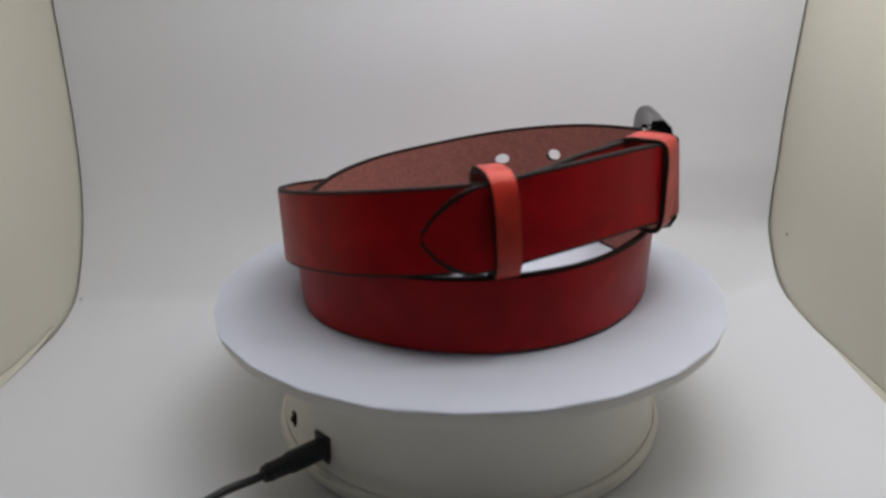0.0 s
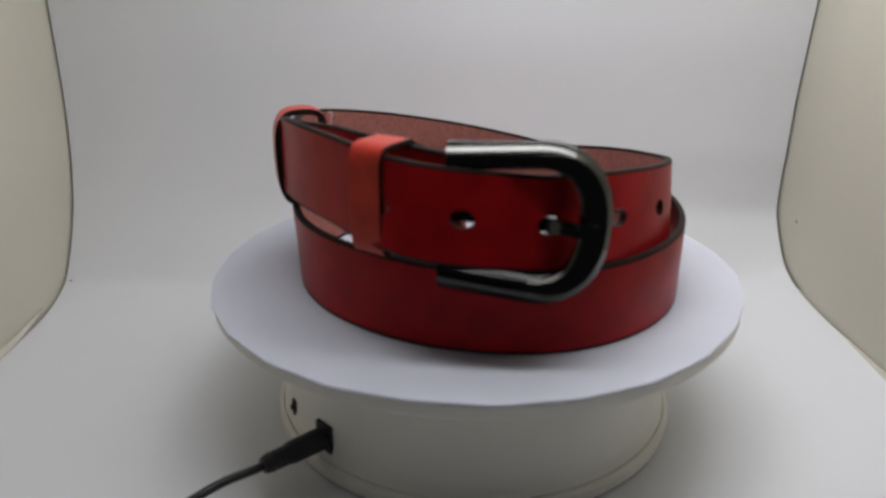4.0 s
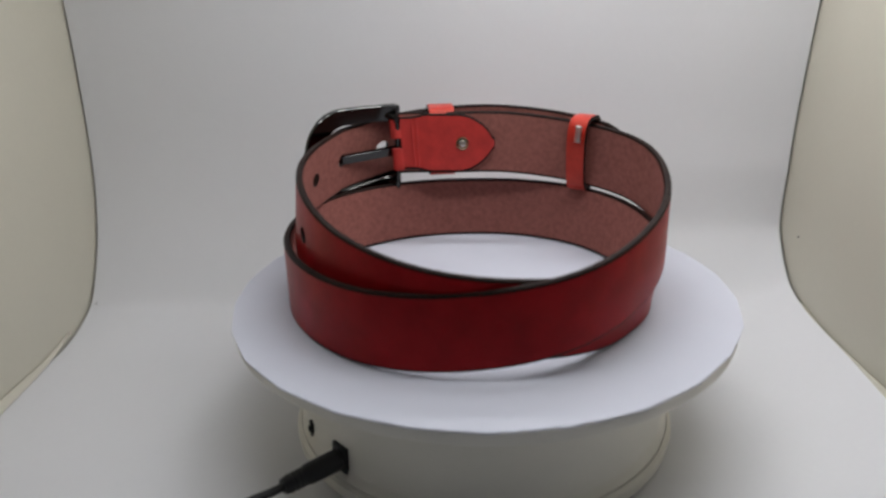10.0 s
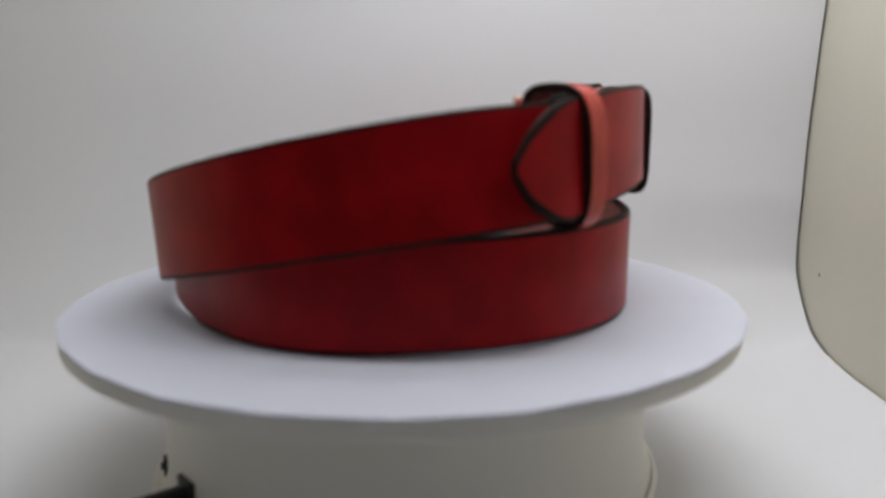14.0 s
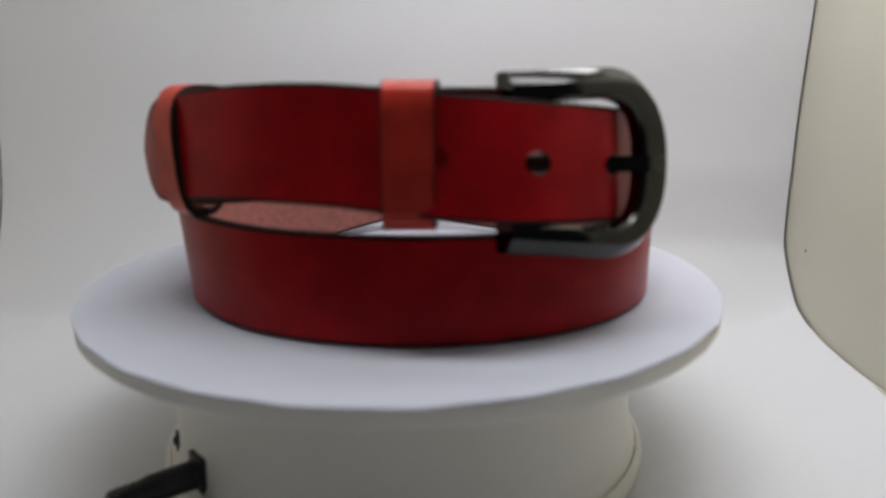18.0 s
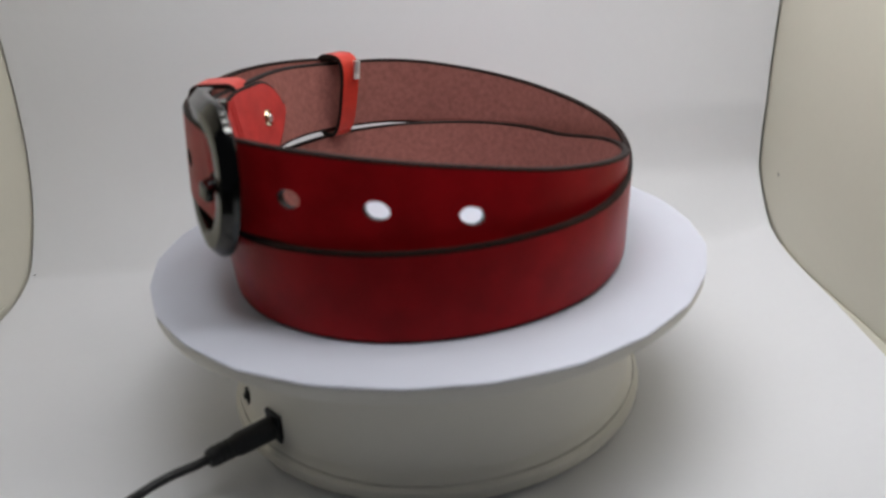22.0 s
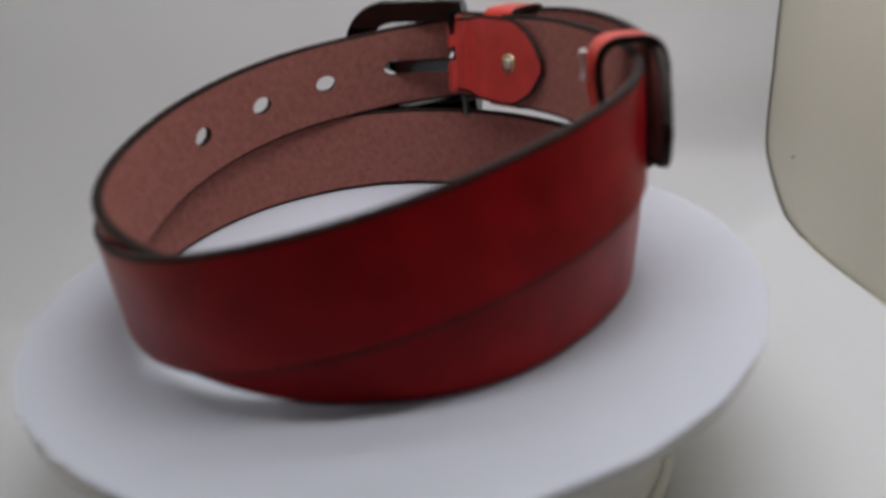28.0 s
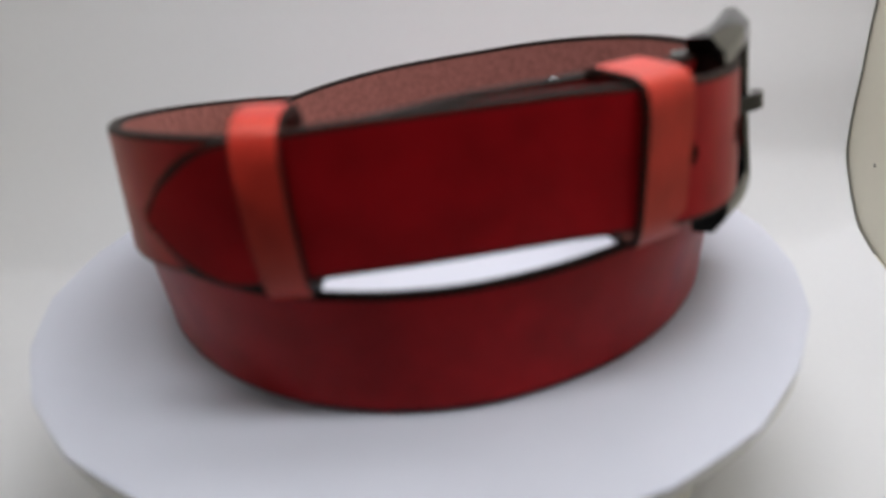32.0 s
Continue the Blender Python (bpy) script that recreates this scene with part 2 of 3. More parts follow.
def build_box():
    sheet = build_sheet()
    speck(sheet, (-0.2650, 0.112, 0.0128), 0.0008, 2)
    speck(sheet, (-0.1305, 0.0787, 0.0018), 0.0007, 2)
    speck(sheet, (0.0947, 0.1668 - 0.0185, 0.1275), 0.0005, 1)
    for name, x, s in (("wall_left", LEFT_X, -1), ("wall_right", RIGHT_X, 1)):
        bm = bmesh.new()
        box(bm, (min(x, x + s * 0.004), FRONT_Y, -0.006), (max(x, x + s * 0.004), BACK_Y + 0.03, TOP_Z), bevel=0.0008)
        w = thing(name, bm, M_SIDE, "cream plastic side panel of the photo box", "wall", "structure", BOX)
        if s > 0:
            speck(w, (RIGHT_X, 0.1125, 0.056), 0.0009, 0)
        # folded hem: a thin sloping strip that leans from the panel to the floor and dies out at the cove
        bm = bmesh.new()
        prev = None
        for k in range(21):
            far = 0.079 if s < 0 else 0.092
            y = FRONT_Y + 0.002 + (far - FRONT_Y) * k / 20
            h = 0.0062 * min(1.0, (far + 0.003 - y) / 0.13) ** 0.6
            lift = 0.0 if y < far - 0.048 else 0.006 * ((y - far + 0.048) / 0.05) ** 2
            lift += 0.0100 if s > 0 else 0.0
            ring = [bm.verts.new((x - s * dx, y, z + lift)) for dx, z in
                    ((0.0004, h + 0.0008), (0.0012, h + 0.0010), (0.0012 + h * 0.55, 0.0012), (0.0008 + h * 0.55, 0.0003), (0.0004, 0.0005))]
            if prev:
                for j in range(5):
                    bm.faces.new((prev[j], ring[j], ring[(j + 1) % 5], prev[(j + 1) % 5]))
            else:
                bm.faces.new(ring)
            prev = ring
        bm.faces.new(prev)
        part("hem", bm, M_SIDE, w, "folded hem along the foot of the panel")
    bm = bmesh.new()
    box(bm, (LEFT_X - 0.004, FRONT_Y, TOP_Z), (RIGHT_X + 0.004, BACK_Y + 0.03, TOP_Z + 0.004), bevel=0.0008)
    thing("ceiling", bm, M_CEILING, "grey plastic top panel of the photo box", "ceiling", "structure", BOX)
    for y in (-0.112, -0.03, 0.07):
        strip = new("led_strip")
        strip.matrix_world = BOX @ pose(0.0, y, TOP_Z)
        tagged(strip, "slim white LED strip under the top panel", "lamp", "LED strips")
        bm = bmesh.new()
        box(bm, (-0.200, -0.018, -0.008), (0.200, 0.018, 0.0), bevel=0.001)
        part("housing", bm, M_STEEL, strip)
        bm = bmesh.new()
        box(bm, (-0.195, -0.015, -0.0105), (0.195, 0.015, -0.0082), bevel=0.0008)
        part("diffuser", bm, M_LED, strip, "glowing white diffuser")
    bm = bmesh.new()
    box(bm, (-0.7, -0.75, -0.035), (0.7, 0.4, -0.0065), bevel=0.003)
    thing("tabletop", bm, M_TABLE, "dark tabletop under the photo box", "table", "structure", BOX)


# ---------------------------------------------------------------- the turntable
TURN = [(0, 6.2), (2, -40.2), (4, -86.7), (6, -133.1), (8, -179.6), (10, -226.1), (12, -272.7), (14, -319.5), (16, -366.2), (18, -412.9), (20, -459.4), (22, -505.9), (24, -552.2), (26, -598.4), (28, -644.6), (30, -690.8), (32, -736.9)]     # seconds, degrees


def build_turntable():
    t = new("turntable")
    tagged(t, "ivory plastic motorised display turntable with black power socket", "turntable")
    H = FLOOR_TO_PAPER
    bm = bmesh.new()
    lathe(bm, [(0.004, 0.0015), (0.0968, 0.0015), (0.0968, 0.0085), (0.0945, 0.0105), (0.0935, 0.013), (0.0925, 0.050), (0.0915, 0.0525),
               (0.0880, 0.0535), (0.004, 0.0535)], 160)
    part("body", bm, M_BASE, t)
    bm = bmesh.new()
    lathe(bm, [(0.080, 0.0003), (0.0978, 0.0003), (0.0995, 0.0016), (0.0998, 0.0038), (0.0990, 0.0062), (0.0973, 0.0074), (0.0970, 0.0012), (0.080, 0.0012)], 160)
    part("foot_rim", bm, M_BASE, t)
    bm = bmesh.new()
    lathe(bm, [(0.004, 0.0537), (0.060, 0.0537), (0.060, 0.0592), (0.004, 0.0592)], 96)
    part("spindle_collar", bm, M_BASE, t)
    bm = bmesh.new()
    lathe(bm, [(0.002, H - 0.0008), (0.1240, H - 0.0008), (0.1246, H - 0.0014), (0.1246, H - 0.0058), (0.1238, H - 0.0066), (0.1195, H - 0.0066),
               (0.1185, H - 0.0052), (0.106, H - 0.0052), (0.105, H - 0.0098), (0.101, H - 0.0098), (0.100, H - 0.0052), (0.062, H - 0.0052),
               (0.0605, H - 0.0125), (0.002, H - 0.0125)], 160)
    platter = part("platter", bm, M_BASE, t, "round ivory plastic platter")
    # back panel with socket and switch, set in the wall of the body
    for name, az, z, w, h, label in (("power_socket", -133.6, 0.0165, 0.0105, 0.0140, "black power socket"), ("switch", -153.9, 0.0132, 0.0042, 0.0088, "small black slide switch")):
        m = pose(0, 0, 0, 0, 0, az) @ pose(0.0925, 0, z)
        bm = bmesh.new()
        box(bm, (-0.004, -w / 2, -h / 2), (0.0024, w / 2, h / 2), m, bevel=0.0005)
        s = part(name, bm, M_BLACK, t, label)
        if name == "switch":
            bm = bmesh.new()
            box(bm, (0.0020, -0.0009, -0.0005), (0.0034, 0.0009, 0.0022), m, bevel=0.0003)
            part("slider", bm, M_BLACK, s)
    return t, platter


def build_cord():
    cord = new("power_cord")
    tagged(cord, "black power cord with barrel plug in the turntable's socket", "cable")
    a = radians(-133.6)
    o = Vector((0.0950 * math.cos(a), 0.0950 * math.sin(a), 0.0165))
    e = Vector((-0.0866, -0.0890, 0.0165))
    d = (e - o).normalized()
    bm = bmesh.new()
    L = (e - o).length
    tube(bm, [o - d * 0.003, o + d * 0.0005, o + d * 0.001, o + d * L * 0.55, o + d * L * 0.62, o + d * (L - 0.0012), e],
         [0.0046, 0.0046, 0.0052, 0.0050, 0.0043, 0.0040, 0.0034], 20)
    plug = part("plug", bm, M_BLACK, cord)
    bm = bmesh.new()
    for k in range(3):
        c = o + d * (L * (0.70 + 0.09 * k))
        tube(bm, [c - d * 0.0006, c, c + d * 0.0006], [0.0042, 0.0045, 0.0042], 16)
    part("grip_ribs", bm, M_BLACK, plug)
    bm = bmesh.new()
    tube(bm, spline([e - d * 0.001, e + d * 0.005, (-0.0990, -0.0985, 0.0160), (-0.1065, -0.1055, 0.0150), (-0.115, -0.1145, 0.0125), (-0.135, -0.150, 0.0070),
                     (-0.155, -0.195, 0.0024), (-0.165, -0.262, 0.0020)], 8), 0.0019, 14)
    part("wire", bm, M_BLACK, cord)


def build_paper():
    bm = bmesh.new()
    rng = random.Random(4)
    n = 26
    knots = [0.1257 + rng.uniform(-0.0008, 0.0008) for _ in range(n)]
    rim = []
    fine = 16
    for k in range(n * fine):
        i, f = divmod(k, fine)
        a0, a1 = 2 * math.pi * i / n, 2 * math.pi * (i + 1) / n
        p0 = Vector((math.cos(a0), math.sin(a0))) * knots[i]
        p1 = Vector((math.cos(a1), math.sin(a1))) * knots[(i + 1) % n]
        p = p0.lerp(p1, f / fine)
        p *= 1 + 0.0018 * math.sin(math.pi * f / fine) + rng.uniform(-0.0004, 0.0004)
        # a few stepped snips of the scissors
        az = math.degrees(math.atan2(p.y, p.x))
        for lo, hi in ((137.5, 141.0), (141.0, 144.5), (144.5, 149.5), (149.5, 155.5)):
            if lo <= az < hi:
                p *= 1 - 0.007 * (az - lo) / (hi - lo)
        rim.append(p)
    up = [bm.verts.new((p.x, p.y, 0.0)) for p in rim]
    dn = [bm.verts.new((p.x, p.y, -0.0006)) for p in rim]
    inner = [bm.verts.new((p.x * 0.9, p.y * 0.9, 0.0)) for p in rim]
    for k in range(len(rim)):
        j = (k + 1) % len(rim)
        bm.faces.new((up[k], up[j], dn[j], dn[k]))
        bm.faces.new((inner[k], inner[j], up[j], up[k]))
    bm.faces.new(inner)
    bm.faces.new(dn)
    return thing("paper_disc", bm, M_PAPER, "white paper disc with a hand-cut edge on the platter", "paper", at=pose(0, 0, FLOOR_TO_PAPER - 0.0001))


# ---------------------------------------------------------------- the belt
# the strap's course, one row every STEP degrees along the coil: radius of its outer face, height of its lower edge (mm), lean outward (degrees)
COURSE = [
    (91.5, 42.8, 8.4),
    (75.6, 42.8, 4.8),
    (73.9, 42.7, 1.4),
    (83.7, 38.9, -1.5),
    (89.2, 35.6, -3.0),
    (88.6, 28.4, -0.6),
    (90.3, 19.6, 0.8),
    (92.8, 10.7, 3.6),
    (91.6, 4.1, 2.6),
    (94.5, 0.9, 2.1),
    (96.0, 0.1, 0.6),
    (97.8, 0.1, 0.3),
    (96.7, 0.3, 3.9),
    (90.3, 0.4, 2.8),
    (85.1, 0.4, -0.2),
    (84.8, 0.6, 1.2),
    (85.2, 0.8, 4.5),
    (84.6, 0.5, 6.9),
    (85.8, 0.1, 4.9),
    (83.8, 0.1, 2.7),
    (88.1, 6.2, 0.4),
    (90.9, 11.7, 1.1),
    (89.3, 18.1, -0.6),
    (89.4, 26.2, -4.7),
    (92.6, 32.6, -5.2),
    (96.2, 36.7, -4.5),
    (98.7, 41.1, -5.1),
    (88.2, 44.3, -1.0),
    (86.8, 42.7, -1.1),
    (94.6, 37.6, -1.9),
    (105.0, 36.1, -1.5),
]
STEP, WIDE, THICK = 28.3, 35.0, 3.3


def course(s):
    u = min(max(s / STEP, 0.0), len(COURSE) - 1.0001)
    i = int(u)
    f = u - i
    a, b, c, d = (COURSE[min(max(j, 0), len(COURSE) - 1)] for j in (i - 1, i, i + 1, i + 2))
    r, zb, lean = [0.5 * (2 * b[k] + (c[k] - a[k]) * f + (2 * a[k] - 5 * b[k] + 4 * c[k] - d[k]) * f * f + (3 * b[k] - a[k] - 3 * c[k] + d[k]) * f ** 3)
                   for k in (0, 1, 2)]
    # the strap is creased where the prong pulls it
    return [r + 3.2 * math.exp(-abs(s - 709.5) / 6.5), zb, lean]


def on_strap(s, v, off=0.0):
    """A point of the strap in metres: s along it in degrees, v across from 0 (lower edge) to 1, off outward from its outer face in mm."""
    r, zb, lean = course(s)
    a = radians(lean)
    r += (v - 0.5) * WIDE * math.sin(a) + off * math.cos(a)
    z = max(zb, 0.05) + v * WIDE * math.cos(a) - off * math.sin(a)
    return Vector((r * math.cos(radians(-s)), r * math.sin(radians(-s)), z)) / 1000


def band(name, s0, s1, parent, mats, holes=(), hole_r=(4.7, 3.5), shape=None, off=0.0, thick=THICK, spacing=2.6, label="", nose=0.0):
    """A strip of leather along the strap's course with real thickness, rounded edges and punched holes. shape(d0, d1): half width by the distances to both ends; nose: how far the dark edge widens round the tip."""
    cols = [s0]
    while cols[-1] < s1 - 0.2:
        r = course(cols[-1])[0]
        cols.append(min(s1, cols[-1] + math.degrees(spacing / r)))
    cuts = []
    for h in holes:
        dh = math.degrees((hole_r[0] + 1.4) / course(h)[0])
        cols = [c for c in cols if abs(c - h) > dh * 1.25]
        cuts.append((h - dh, h, h + dh))
        cols += [h - dh, h, h + dh]
    cols.sort()
    hv = (hole_r[1] + 1.4) / WIDE
    levels = [0.0, 0.020, 0.030, 0.12, 0.24, 0.5 - hv, 0.5, 0.5 + hv, 0.75, 0.88, 0.970, 0.980, 1.0]
    total = [0.0]
    for p, q in zip(cols, cols[1:]):
        total.append(total[-1] + (on_strap(q, 0.5) - on_strap(p, 0.5)).length * 1000)
    bm = bmesh.new()
    nl = len(levels)

    def place(s, v, half, side):
        edge = min(v, 1 - v) * WIDE
        rnd = 0.55 * max(0.0, 1 - edge / 0.8) ** 2
        hw = max(half * WIDE / 2, 3.2)
        rim = 1.06
        dark = 1.2 + nose * min(1.0, (1 - half) * 6)
        y = hw - edge * dark if edge <= rim else (hw - rim * dark) * (1 - (edge - rim) / (WIDE / 2 - rim))
        vv = 0.5 + math.copysign(y, v - 0.5) / WIDE
        return on_strap(s, vv, off - (rnd if side == 0 else thick - rnd))

    grid = [[], []]
    halves = []
    for i, s in enumerate(cols):
        half = shape(total[i], total[-1] - total[i]) if shape else 1.0
        halves.append(half)
        for side in (0, 1):
            grid[side].append([bm.verts.new(place(s, v, half, side)) for v in levels])
    centre = {cols.index(c[1]) for c in cuts}
    for i in range(len(cols) - 1):
        for j in range(nl - 1):
            if (i in centre or i + 1 in centre) and j in (5, 6):
                continue
            for side in (0, 1):
                g = grid[side]
                f = bm.faces.new((g[i][j], g[i + 1][j], g[i + 1][j + 1], g[i][j + 1]))
                f.material_index = 2 if j in (0, 1, nl - 3, nl - 2) or (nose and total[-1] - total[i] < 2.6) else side
    for i in range(len(cols) - 1):
        for j in (0, nl - 1):
            bm.faces.new((grid[0][i][j], grid[1][i][j], grid[1][i + 1][j], grid[0][i + 1][j])).material_index = 2
    for i in (0, len(cols) - 1):
        for j in range(nl - 1):
            bm.faces.new((grid[0][i][j], grid[0][i][j + 1], grid[1][i][j + 1], grid[1][i][j])).material_index = 2
    for c in cuts:
        i = cols.index(c[1])
        loops = []
        for side in (0, 1):
            g = grid[side]
            frame8 = [g[i + 1][6], g[i + 1][7], g[i][7], g[i - 1][7], g[i - 1][6], g[i - 1][5], g[i][5], g[i + 1][5]]
            ring = []
            for k in range(16):
                a = 2 * math.pi * k / 16
                s = c[1] + math.degrees(hole_r[0] * math.cos(a) / course(c[1])[0])
                v = 0.5 + hole_r[1] * math.sin(a) / WIDE
                ring.append(bm.verts.new(on_strap(s, v, off - (0.0 if side == 0 else thick))))
            for k in range(8):
                f = bm.faces.new((frame8[k], frame8[(k + 1) % 8], ring[(2 * k + 2) % 16], ring[2 * k + 1], ring[2 * k]))
                f.material_index = side
            loops.append(ring)
        for k in range(16):
            bm.faces.new((loops[0][k], loops[0][(k + 1) % 16], loops[1][(k + 1) % 16], loops[1][k])).material_index = 2
        bmesh.ops.delete(bm, geom=[g[i][6] for g in grid], context="VERTS")
    return part(name, bm, mats, parent, label)


def ring_loop(name, s_mid, width, r_in, r_out, z0, z1, lean, parent, label, power=3.0, thick=1.7, skew=0.0, yaw=0.0, drop=0.0):
    """A leather loop round the layered straps: a rounded oblong ring of flat leather, seen along the strap."""
    bm = bmesh.new()
    n, rc, zc, a, b = 72, (r_in + r_out) / 2, (z0 + z1) / 2, (r_out - r_in) / 2, (z1 - z0) / 2
    az = radians(-s_mid)
    e_r, e_t = Vector((math.cos(az), math.sin(az), 0)), Vector((-math.sin(az), math.cos(az), 0))
    turn = radians(yaw)
    e_r, e_t = e_r * math.cos(turn) - e_t * math.sin(turn), e_t * math.cos(turn) + e_r * math.sin(turn)
    base = Vector((math.cos(az), math.sin(az), 0)) * rc
    sk = math.tan(radians(skew))
    across = [(-0.5, 0.35), (-0.47, 0.0), (-0.3, 0.0), (0.0, 0.0), (0.3, 0.0), (0.47, 0.0), (0.5, 0.35)]
    rows = []
    for k in range(n):
        t = 2 * math.pi * k / n
        c, s = math.cos(t), math.sin(t)
        x = math.copysign(abs(c) ** (2 / power), c)
        y = math.copysign(abs(s) ** (2 / power), s)
        nrm = Vector((x ** 3 / a if a else 0, y ** 3 / b)).normalized() if (x or y) else Vector((1, 0))
        row = []
        for side in (0, 1):
            for w, d in (across if side == 0 else across[::-1]):
                o = -d if side == 0 else -(thick - d)
                px, pz = a * x + nrm.x * o, zc + b * y + nrm.y * o
                px += (pz - zc) * math.tan(radians(lean)) * (0.5 - 0.5 * x)
                pz -= drop * (0.5 + 0.5 * x) * (0.5 - 0.5 * y)
                row.append(bm.verts.new((base + e_r * px + e_t * (w * width + (pz - zc) * sk) + Vector((0, 0, pz))) / 1000))
        rows.append(row)
    m = len(rows[0])
    for k in range(n):
        p, q = rows[k], rows[(k + 1) % n]
        for j in range(m):
            f = bm.faces.new((p[j], q[j], q[(j + 1) % m], p[(j + 1) % m]))
            f.material_index = 2 if j in (0, 5, 6, 7, 12, 13) else (0 if j < 6 else 1)
    return part(name, bm, [M_LEATHER_LIGHT, M_SUEDE, M_EDGE], parent, label)


BUCKLE_BAR, BUCKLE_END = Vector((95.2, -12.8, 56.8)), Vector((100.0, 41.4, 53.4))
BAR = on_strap(8.4, 0.5, -3.4) * 1000


def build_buckle(belt):
    """A bevelled gunmetal D frame with bar and prong. Local: x from the bar to the round end, y up, z outward (mm)."""
    ex = (BUCKLE_END - BUCKLE_BAR).normalized()
    up = Vector((-0.127, 0.08, 1.0))
    ey = (up - ex * up.dot(ex)).normalized()
    ez = ex.cross(ey)
    length = (BUCKLE_END - BUCKLE_BAR).length
    m = Matrix((ex, ey, ez)).transposed().to_4x4()
    m.translation = BUCKLE_BAR

    def put(x, y, z):
        return (m @ Vector((x, y, z))) / 1000

    def bow(x):
        return 1.2 + 2.0 * math.sin(math.pi * min(max((x + 5) / (length + 5), 0), 1))

    buckle = new("buckle")
    buckle.parent = belt
    half = 28.8
    # outline from the lower bar end round the nose to the upper bar end: outer point and normal
    path = []
    nose_len = 25.0
    straight = length - nose_len
    for k in range(13):
        path.append(((straight + 5) * k / 12 - 5, -half + 2.9 * (1 - k / 12), 0.0, -1.0))
    for k in range(1, 36):
        a = -math.pi / 2 + math.pi * k / 36
        path.append((straight + nose_len * abs(math.cos(a)) ** 0.85, half * math.copysign(abs(math.sin(a)) ** 0.9, a), math.cos(a), math.sin(a)))
    for k in range(13):
        path.append(((straight + 5) * (1 - k / 12) - 5, half - 2.9 * (k / 12), 0.0, 1.0))
    bm = bmesh.new()
    rings = []
    for x, y, nx, ny in path:
        nose = max(0.0, nx) ** 0.8
        w = 9.4 + 2.2 * nose
        bev = 4.4 - 2.0 * nose
        n = Vector((nx, ny)).normalized()
        base = bow(x)
        back = -6.4 - 2.6 * max(0.0, 1 - (x + 5) / 9) ** 0.7
        # steep outer bevel, broad flat front, small inner bevel
        prof = [(0.5, back), (0.0, back + 0.6), (0.0, -3.6), (0.4, -3.0), (bev - 0.4, -0.15), (bev + 0.1, 0.2), ((w + bev) * 0.5, 0.5), (w - 1.1, 0.3), (w, -0.8), (w, back + 0.5), (w - 0.5, back)]
        rings.append([bm.verts.new(put(x - n.x * d, y - n.y * d, base + h)) for d, h in prof])
    for i, (p, q) in enumerate(zip(rings, rings[1:])):
        for j in range(len(p)):
            # satin round the nose, polished on the arms and sides
            bm.faces.new((p[j], q[j], q[(j + 1) % len(p)], p[(j + 1) % len(p)])).material_index = 0 if 4 <= j <= 7 and 11 <= i <= 48 else 1
    bm.faces.new(rings[0]).material_index = 1
    bm.faces.new(rings[-1]).material_index = 1
    fr = new("frame", finish("frame", bm, [M_SATIN, M_GUN], 22))
    fr.parent = buckle
    bar = m.inverted() @ BAR
    for side in (-1, 1):
        bm = bmesh.new()
        y = side * (half - 8.2)
        tube(bm, [put(2.2, y, -2.0), put(0.5 * (2.2 + bar.x), y, 0.5 * (bar.z - 2.0)), put(bar.x, y, bar.z), put(bar.x, y - side * 2.5, bar.z)], [0.0021, 0.0021, 0.0021, 0.0017], 12)
        part("lug", bm, M_GUN, buckle)
    bm = bmesh.new()
    tube(bm, [put(bar.x, -half + 8.0, bar.z), put(bar.x, 0, bar.z), put(bar.x, half - 8.0, bar.z)], 0.0015, 14)
    part("bar", bm, M_GUN, buckle)
    bm = bmesh.new()
    hole = m.inverted() @ (on_strap(708.6, 0.5, -0.8) * 1000)
    inner = m.inverted() @ (on_strap(711.6, 0.5, -THICK - 1.5) * 1000)
    rest = length - 6.5
    pr = spline([put(bar.x - 2.6, 0, bar.z - 1.0), put(bar.x - 0.5, 0, bar.z + 2.6), put(inner.x, inner.y * 0.6, inner.z), put(hole.x, hole.y * 0.6, hole.z), put(hole.x + 7.0, 0, max(bow(hole.x + 7) + 1.8, hole.z + 4.0)),
                 put(rest - 3.0, 0, bow(rest - 3) + 2.3), put(rest, 0, bow(rest) + 1.9)], 6)
    n_pr = len(pr)
    across = (m.to_3x3() @ Vector((0, 1, 0))).normalized()
    rings = []
    for k, p in enumerate(pr):
        along = (pr[min(k + 1, n_pr - 1)] - pr[max(k - 1, 0)]).normalized()
        out = along.cross(across).normalized()
        w = (0.0028 - 0.0005 * k / n_pr) * (0.8 if k == n_pr - 1 else 1.0)
        h = 0.0015 * (0.6 if k == n_pr - 1 else 1.0)
        rings.append([bm.verts.new(p + across * w * u + out * h * v) for u, v in
                      ((-1, -0.6), (-0.85, -1), (0.85, -1), (1, -0.6), (1, 0.7), (0.88, 1), (0, 1), (-0.88, 1), (-1, 0.7))])
    for p, q in zip(rings, rings[1:]):
        for k in range(9):
            bm.faces.new((p[k], q[k], q[(k + 1) % 9], p[(k + 1) % 9]))
    bm.faces.new(rings[0])
    bm.faces.new(rings[-1])
    part("prong", bm, M_GUN, buckle)
    # the strap's end folded round the bar, in two tongues beside the prong
    for v0, v1 in ((0.06, 0.42), (0.58, 0.94)):
        bm = bmesh.new()
        lo, hi = on_strap(8.4, v0, -3.4), on_strap(8.4, v1, -3.4)
        tube(bm, [lo, lo.lerp(hi, 0.03), lo.lerp(hi, 0.97), hi], [0.0032, 0.0037, 0.0037, 0.0032], 24)
        part("fold", bm, M_LEATHER_TAB, belt, "bright red leather folded round the bar")
    return buckle


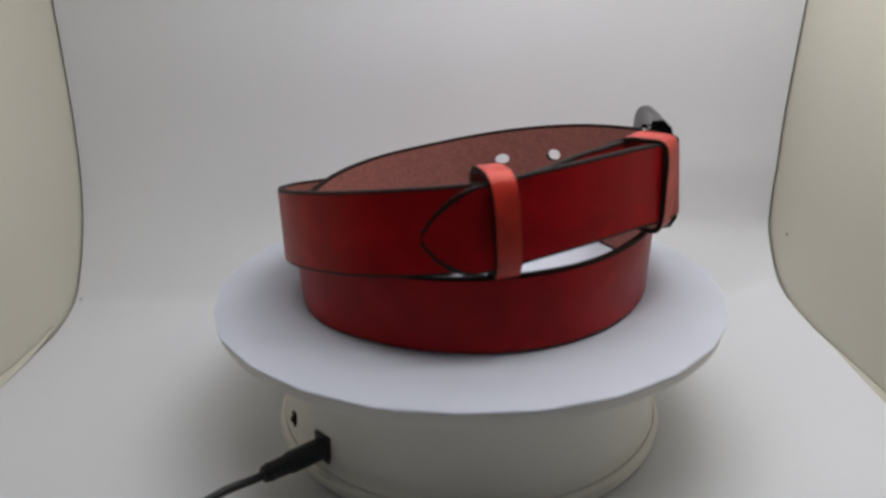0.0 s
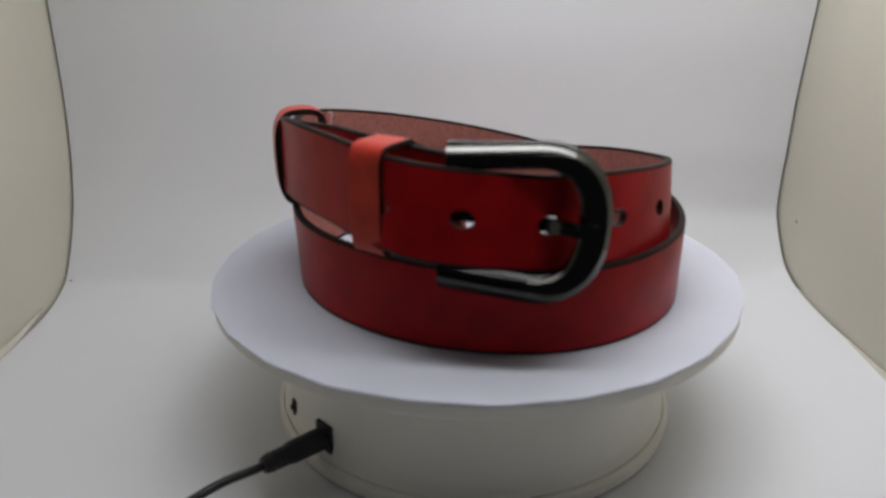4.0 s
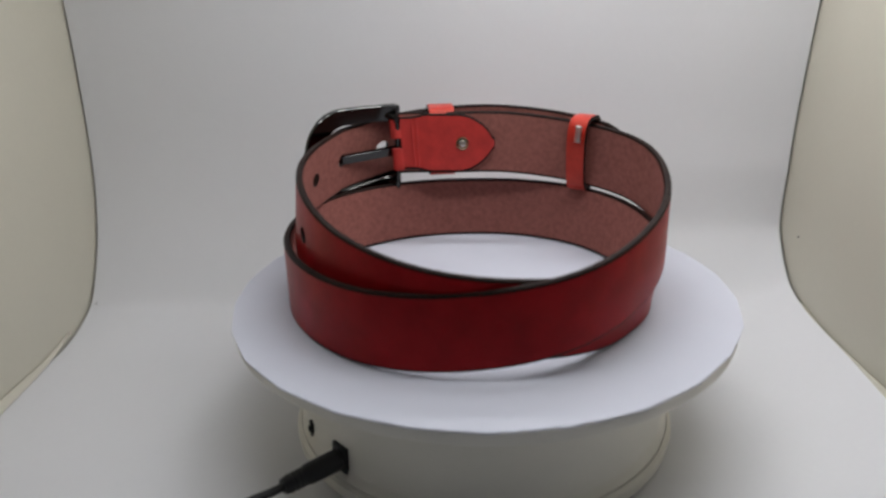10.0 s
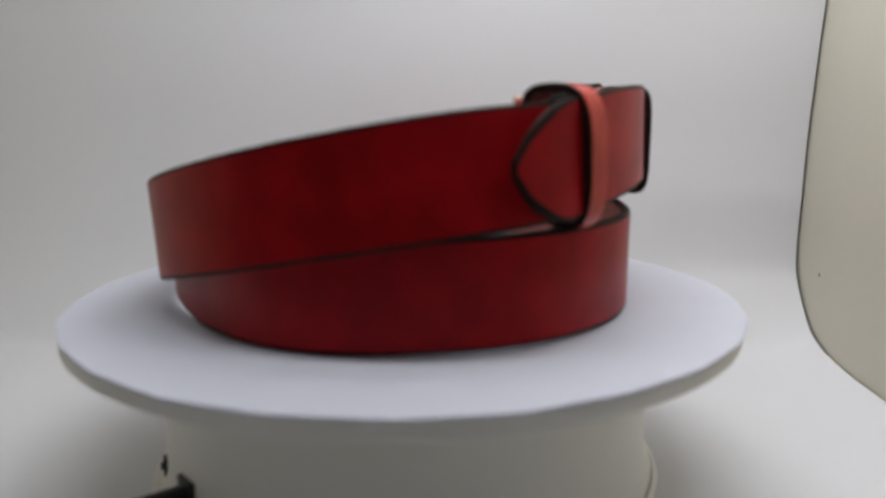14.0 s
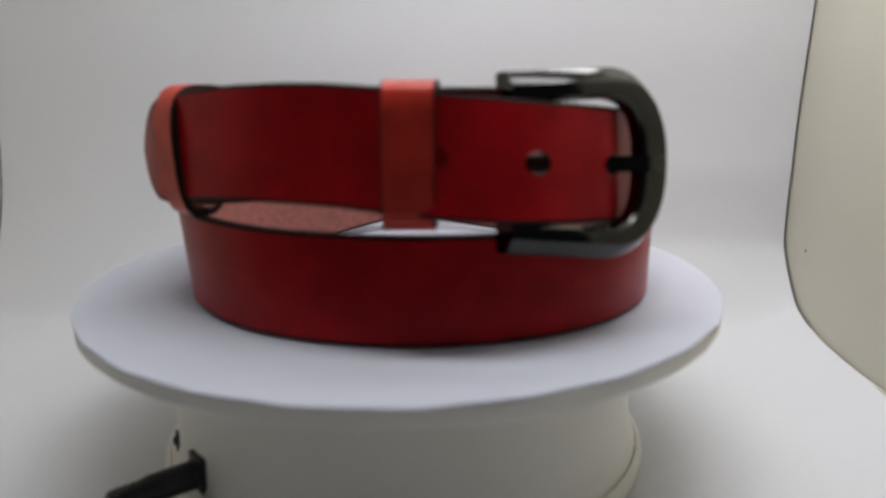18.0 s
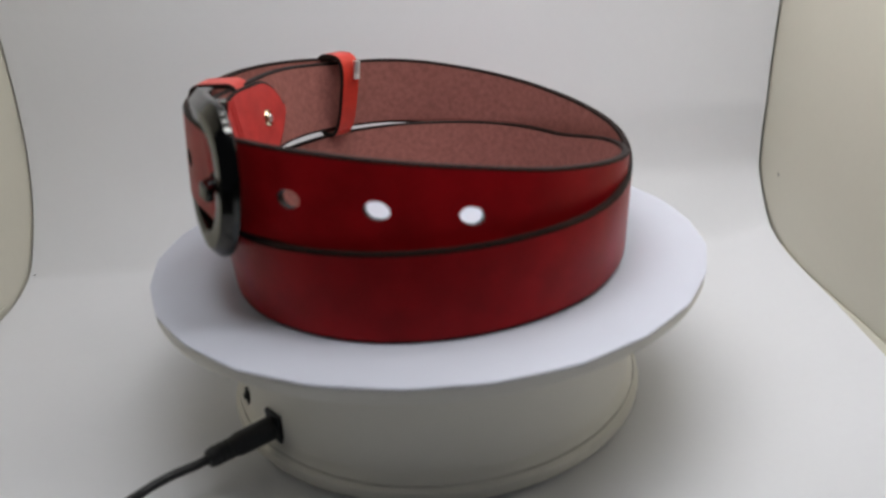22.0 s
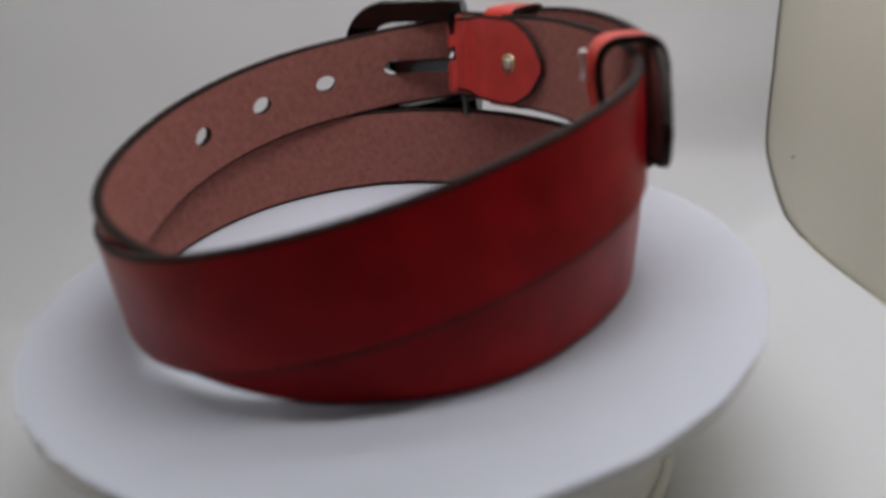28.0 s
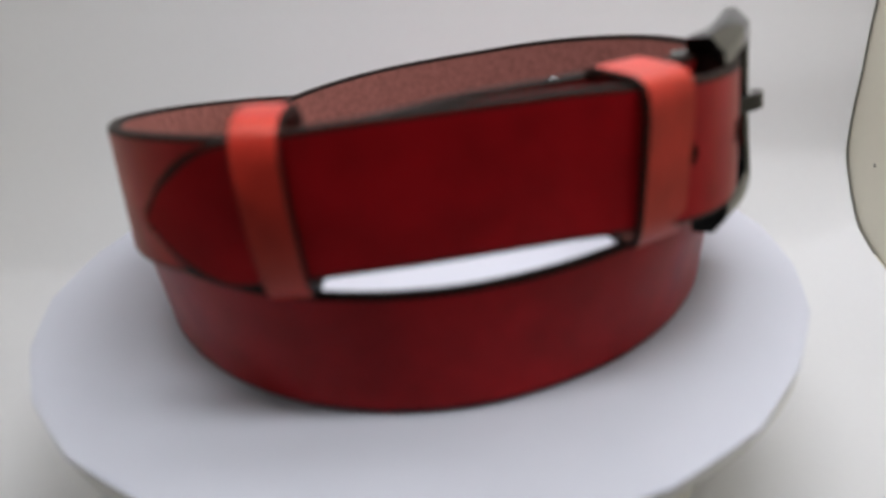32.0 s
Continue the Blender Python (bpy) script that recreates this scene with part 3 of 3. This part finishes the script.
def build_belt():
    belt = new("leather_belt")
    belt.location = (0, 0, FLOOR_TO_PAPER)
    tagged(belt, "burnished red leather belt with dark edges, coiled on white paper", "belt")
    end = 825.4

    def tip(d0, d1):
        return 1.0 if d1 > 24 else (1 - (1 - max(d1, 0.3) / 24) ** 2.0) ** 0.66

    band("strap", 8.5, end, belt, [M_LEATHER, M_SUEDE, M_EDGE], holes=(649.0, 669.6, 689.2, 708.4, 726.1, 744.3), hole_r=(4.6, 3.5), shape=tip, spacing=2.0, nose=1.3)

    def tab(d0, d1):
        neck = 0.86 + 0.10 * min(1.0, max(0.0, (d0 - 8) / 8))
        if d1 < 23:
            return max(0.06, neck * (1 - (1 - d1 / 23) ** 1.9) ** 0.66)
        return neck

    lining = band("lining_tab", 8.9, 49.8, belt, [M_EDGE, M_LEATHER_TAB, M_EDGE], shape=tab, off=-THICK - 1.3, thick=1.9, spacing=2.0,
                  label="bright red leather tab folded round the bar")
    # crease where the tab is pressed flat behind the fold
    for cs, r in ((13.2, 0.0007), (15.0, 0.0005)):
        bm = bmesh.new()
        tube(bm, [on_strap(cs, 0.10 + 0.8 * k / 8, -THICK - 3.25) for k in range(9)], [r * 0.4] + [r] * 7 + [r * 0.4], 10)
        part("crease", bm, M_LEATHER_TAB, lining)
    bm = bmesh.new()
    c = on_strap(34.2, 0.5, -THICK - 3.2)
    n = (on_strap(34.0, 0.5, -10) - on_strap(34.0, 0.5, 0)).normalized()
    tube(bm, [c - n * 0.001, c + n * 0.0003, c + n * 0.0009, c + n * 0.0011], [0.0039, 0.0039, 0.0035, 0.0024], 24)
    rivet = part("rivet", bm, M_BRASS, lining, "pale brass screw rivet")
    bm = bmesh.new()
    tube(bm, [c + n * 0.0010, c + n * 0.0016, c + n * 0.0018], [0.0019, 0.0017, 0.0010], 16)
    part("screw_head", bm, M_STEEL, rivet)
    ring_loop("fixed_keeper", 747.0, 15.0, course(27)[0] - 3.4, course(747)[0] + 1.4, course(747)[1] - 1.7, course(747)[1] + WIDE + 2.4, 1.0, belt,
              "bright red leather keeper loop", power=5.0, yaw=9.0, thick=2.3, drop=3.7)
    free = ring_loop("free_loop", 807.2, 10.8, 70.5, course(808)[0] + 2.6, course(803)[1] - 5.8, course(803)[1] + WIDE + 2.4, -11.0, belt,
                     "bright red leather sliding loop", power=3.1, skew=-4.0, thick=2.6, yaw=-14.0)
    # staple that closes the sliding loop on its inner side
    bm = bmesh.new()
    az = radians(-92.6)
    e_r, e_t = Vector((math.cos(az), math.sin(az), 0)), Vector((-math.sin(az), math.cos(az), 0))
    plate = Matrix((e_t, e_r, Vector((0, 0, 1)))).transposed().to_4x4()
    plate.translation = e_r * 0.0682 + Vector((0, 0, 0.0703))
    box(bm, (-0.0017, -0.0009, -0.0046), (0.0017, 0.0009, 0.0046), plate @ pose(0, 0, 0, 3, -7, 0), bevel=0.0006)
    for z in (-0.0036, 0.0036):
        box(bm, (-0.0014, -0.0013, z - 0.0008), (0.0014, -0.0007, z + 0.0008), plate @ pose(0, 0, 0, 3, -7, 0), bevel=0.0003)
    part("staple", bm, M_STEEL, free, "flat bright metal staple")
    build_buckle(belt)
    return belt


build_box()
turntable, platter = build_turntable()
build_cord()
paper = build_paper()
belt = build_belt()


def motions():
    spin = [(float(t), d) for t, d in TURN]
    walk(platter, [(t, pose(0, 0, 0, 0, 0, d)) for t, d in spin])
    walk(paper, [(t, pose(0, 0, FLOOR_TO_PAPER - 0.0001, 0, 0, d)) for t, d in spin])
    walk(belt, [(t, pose(0, 0, FLOOR_TO_PAPER, 0, 0, d)) for t, d in spin])


motions()
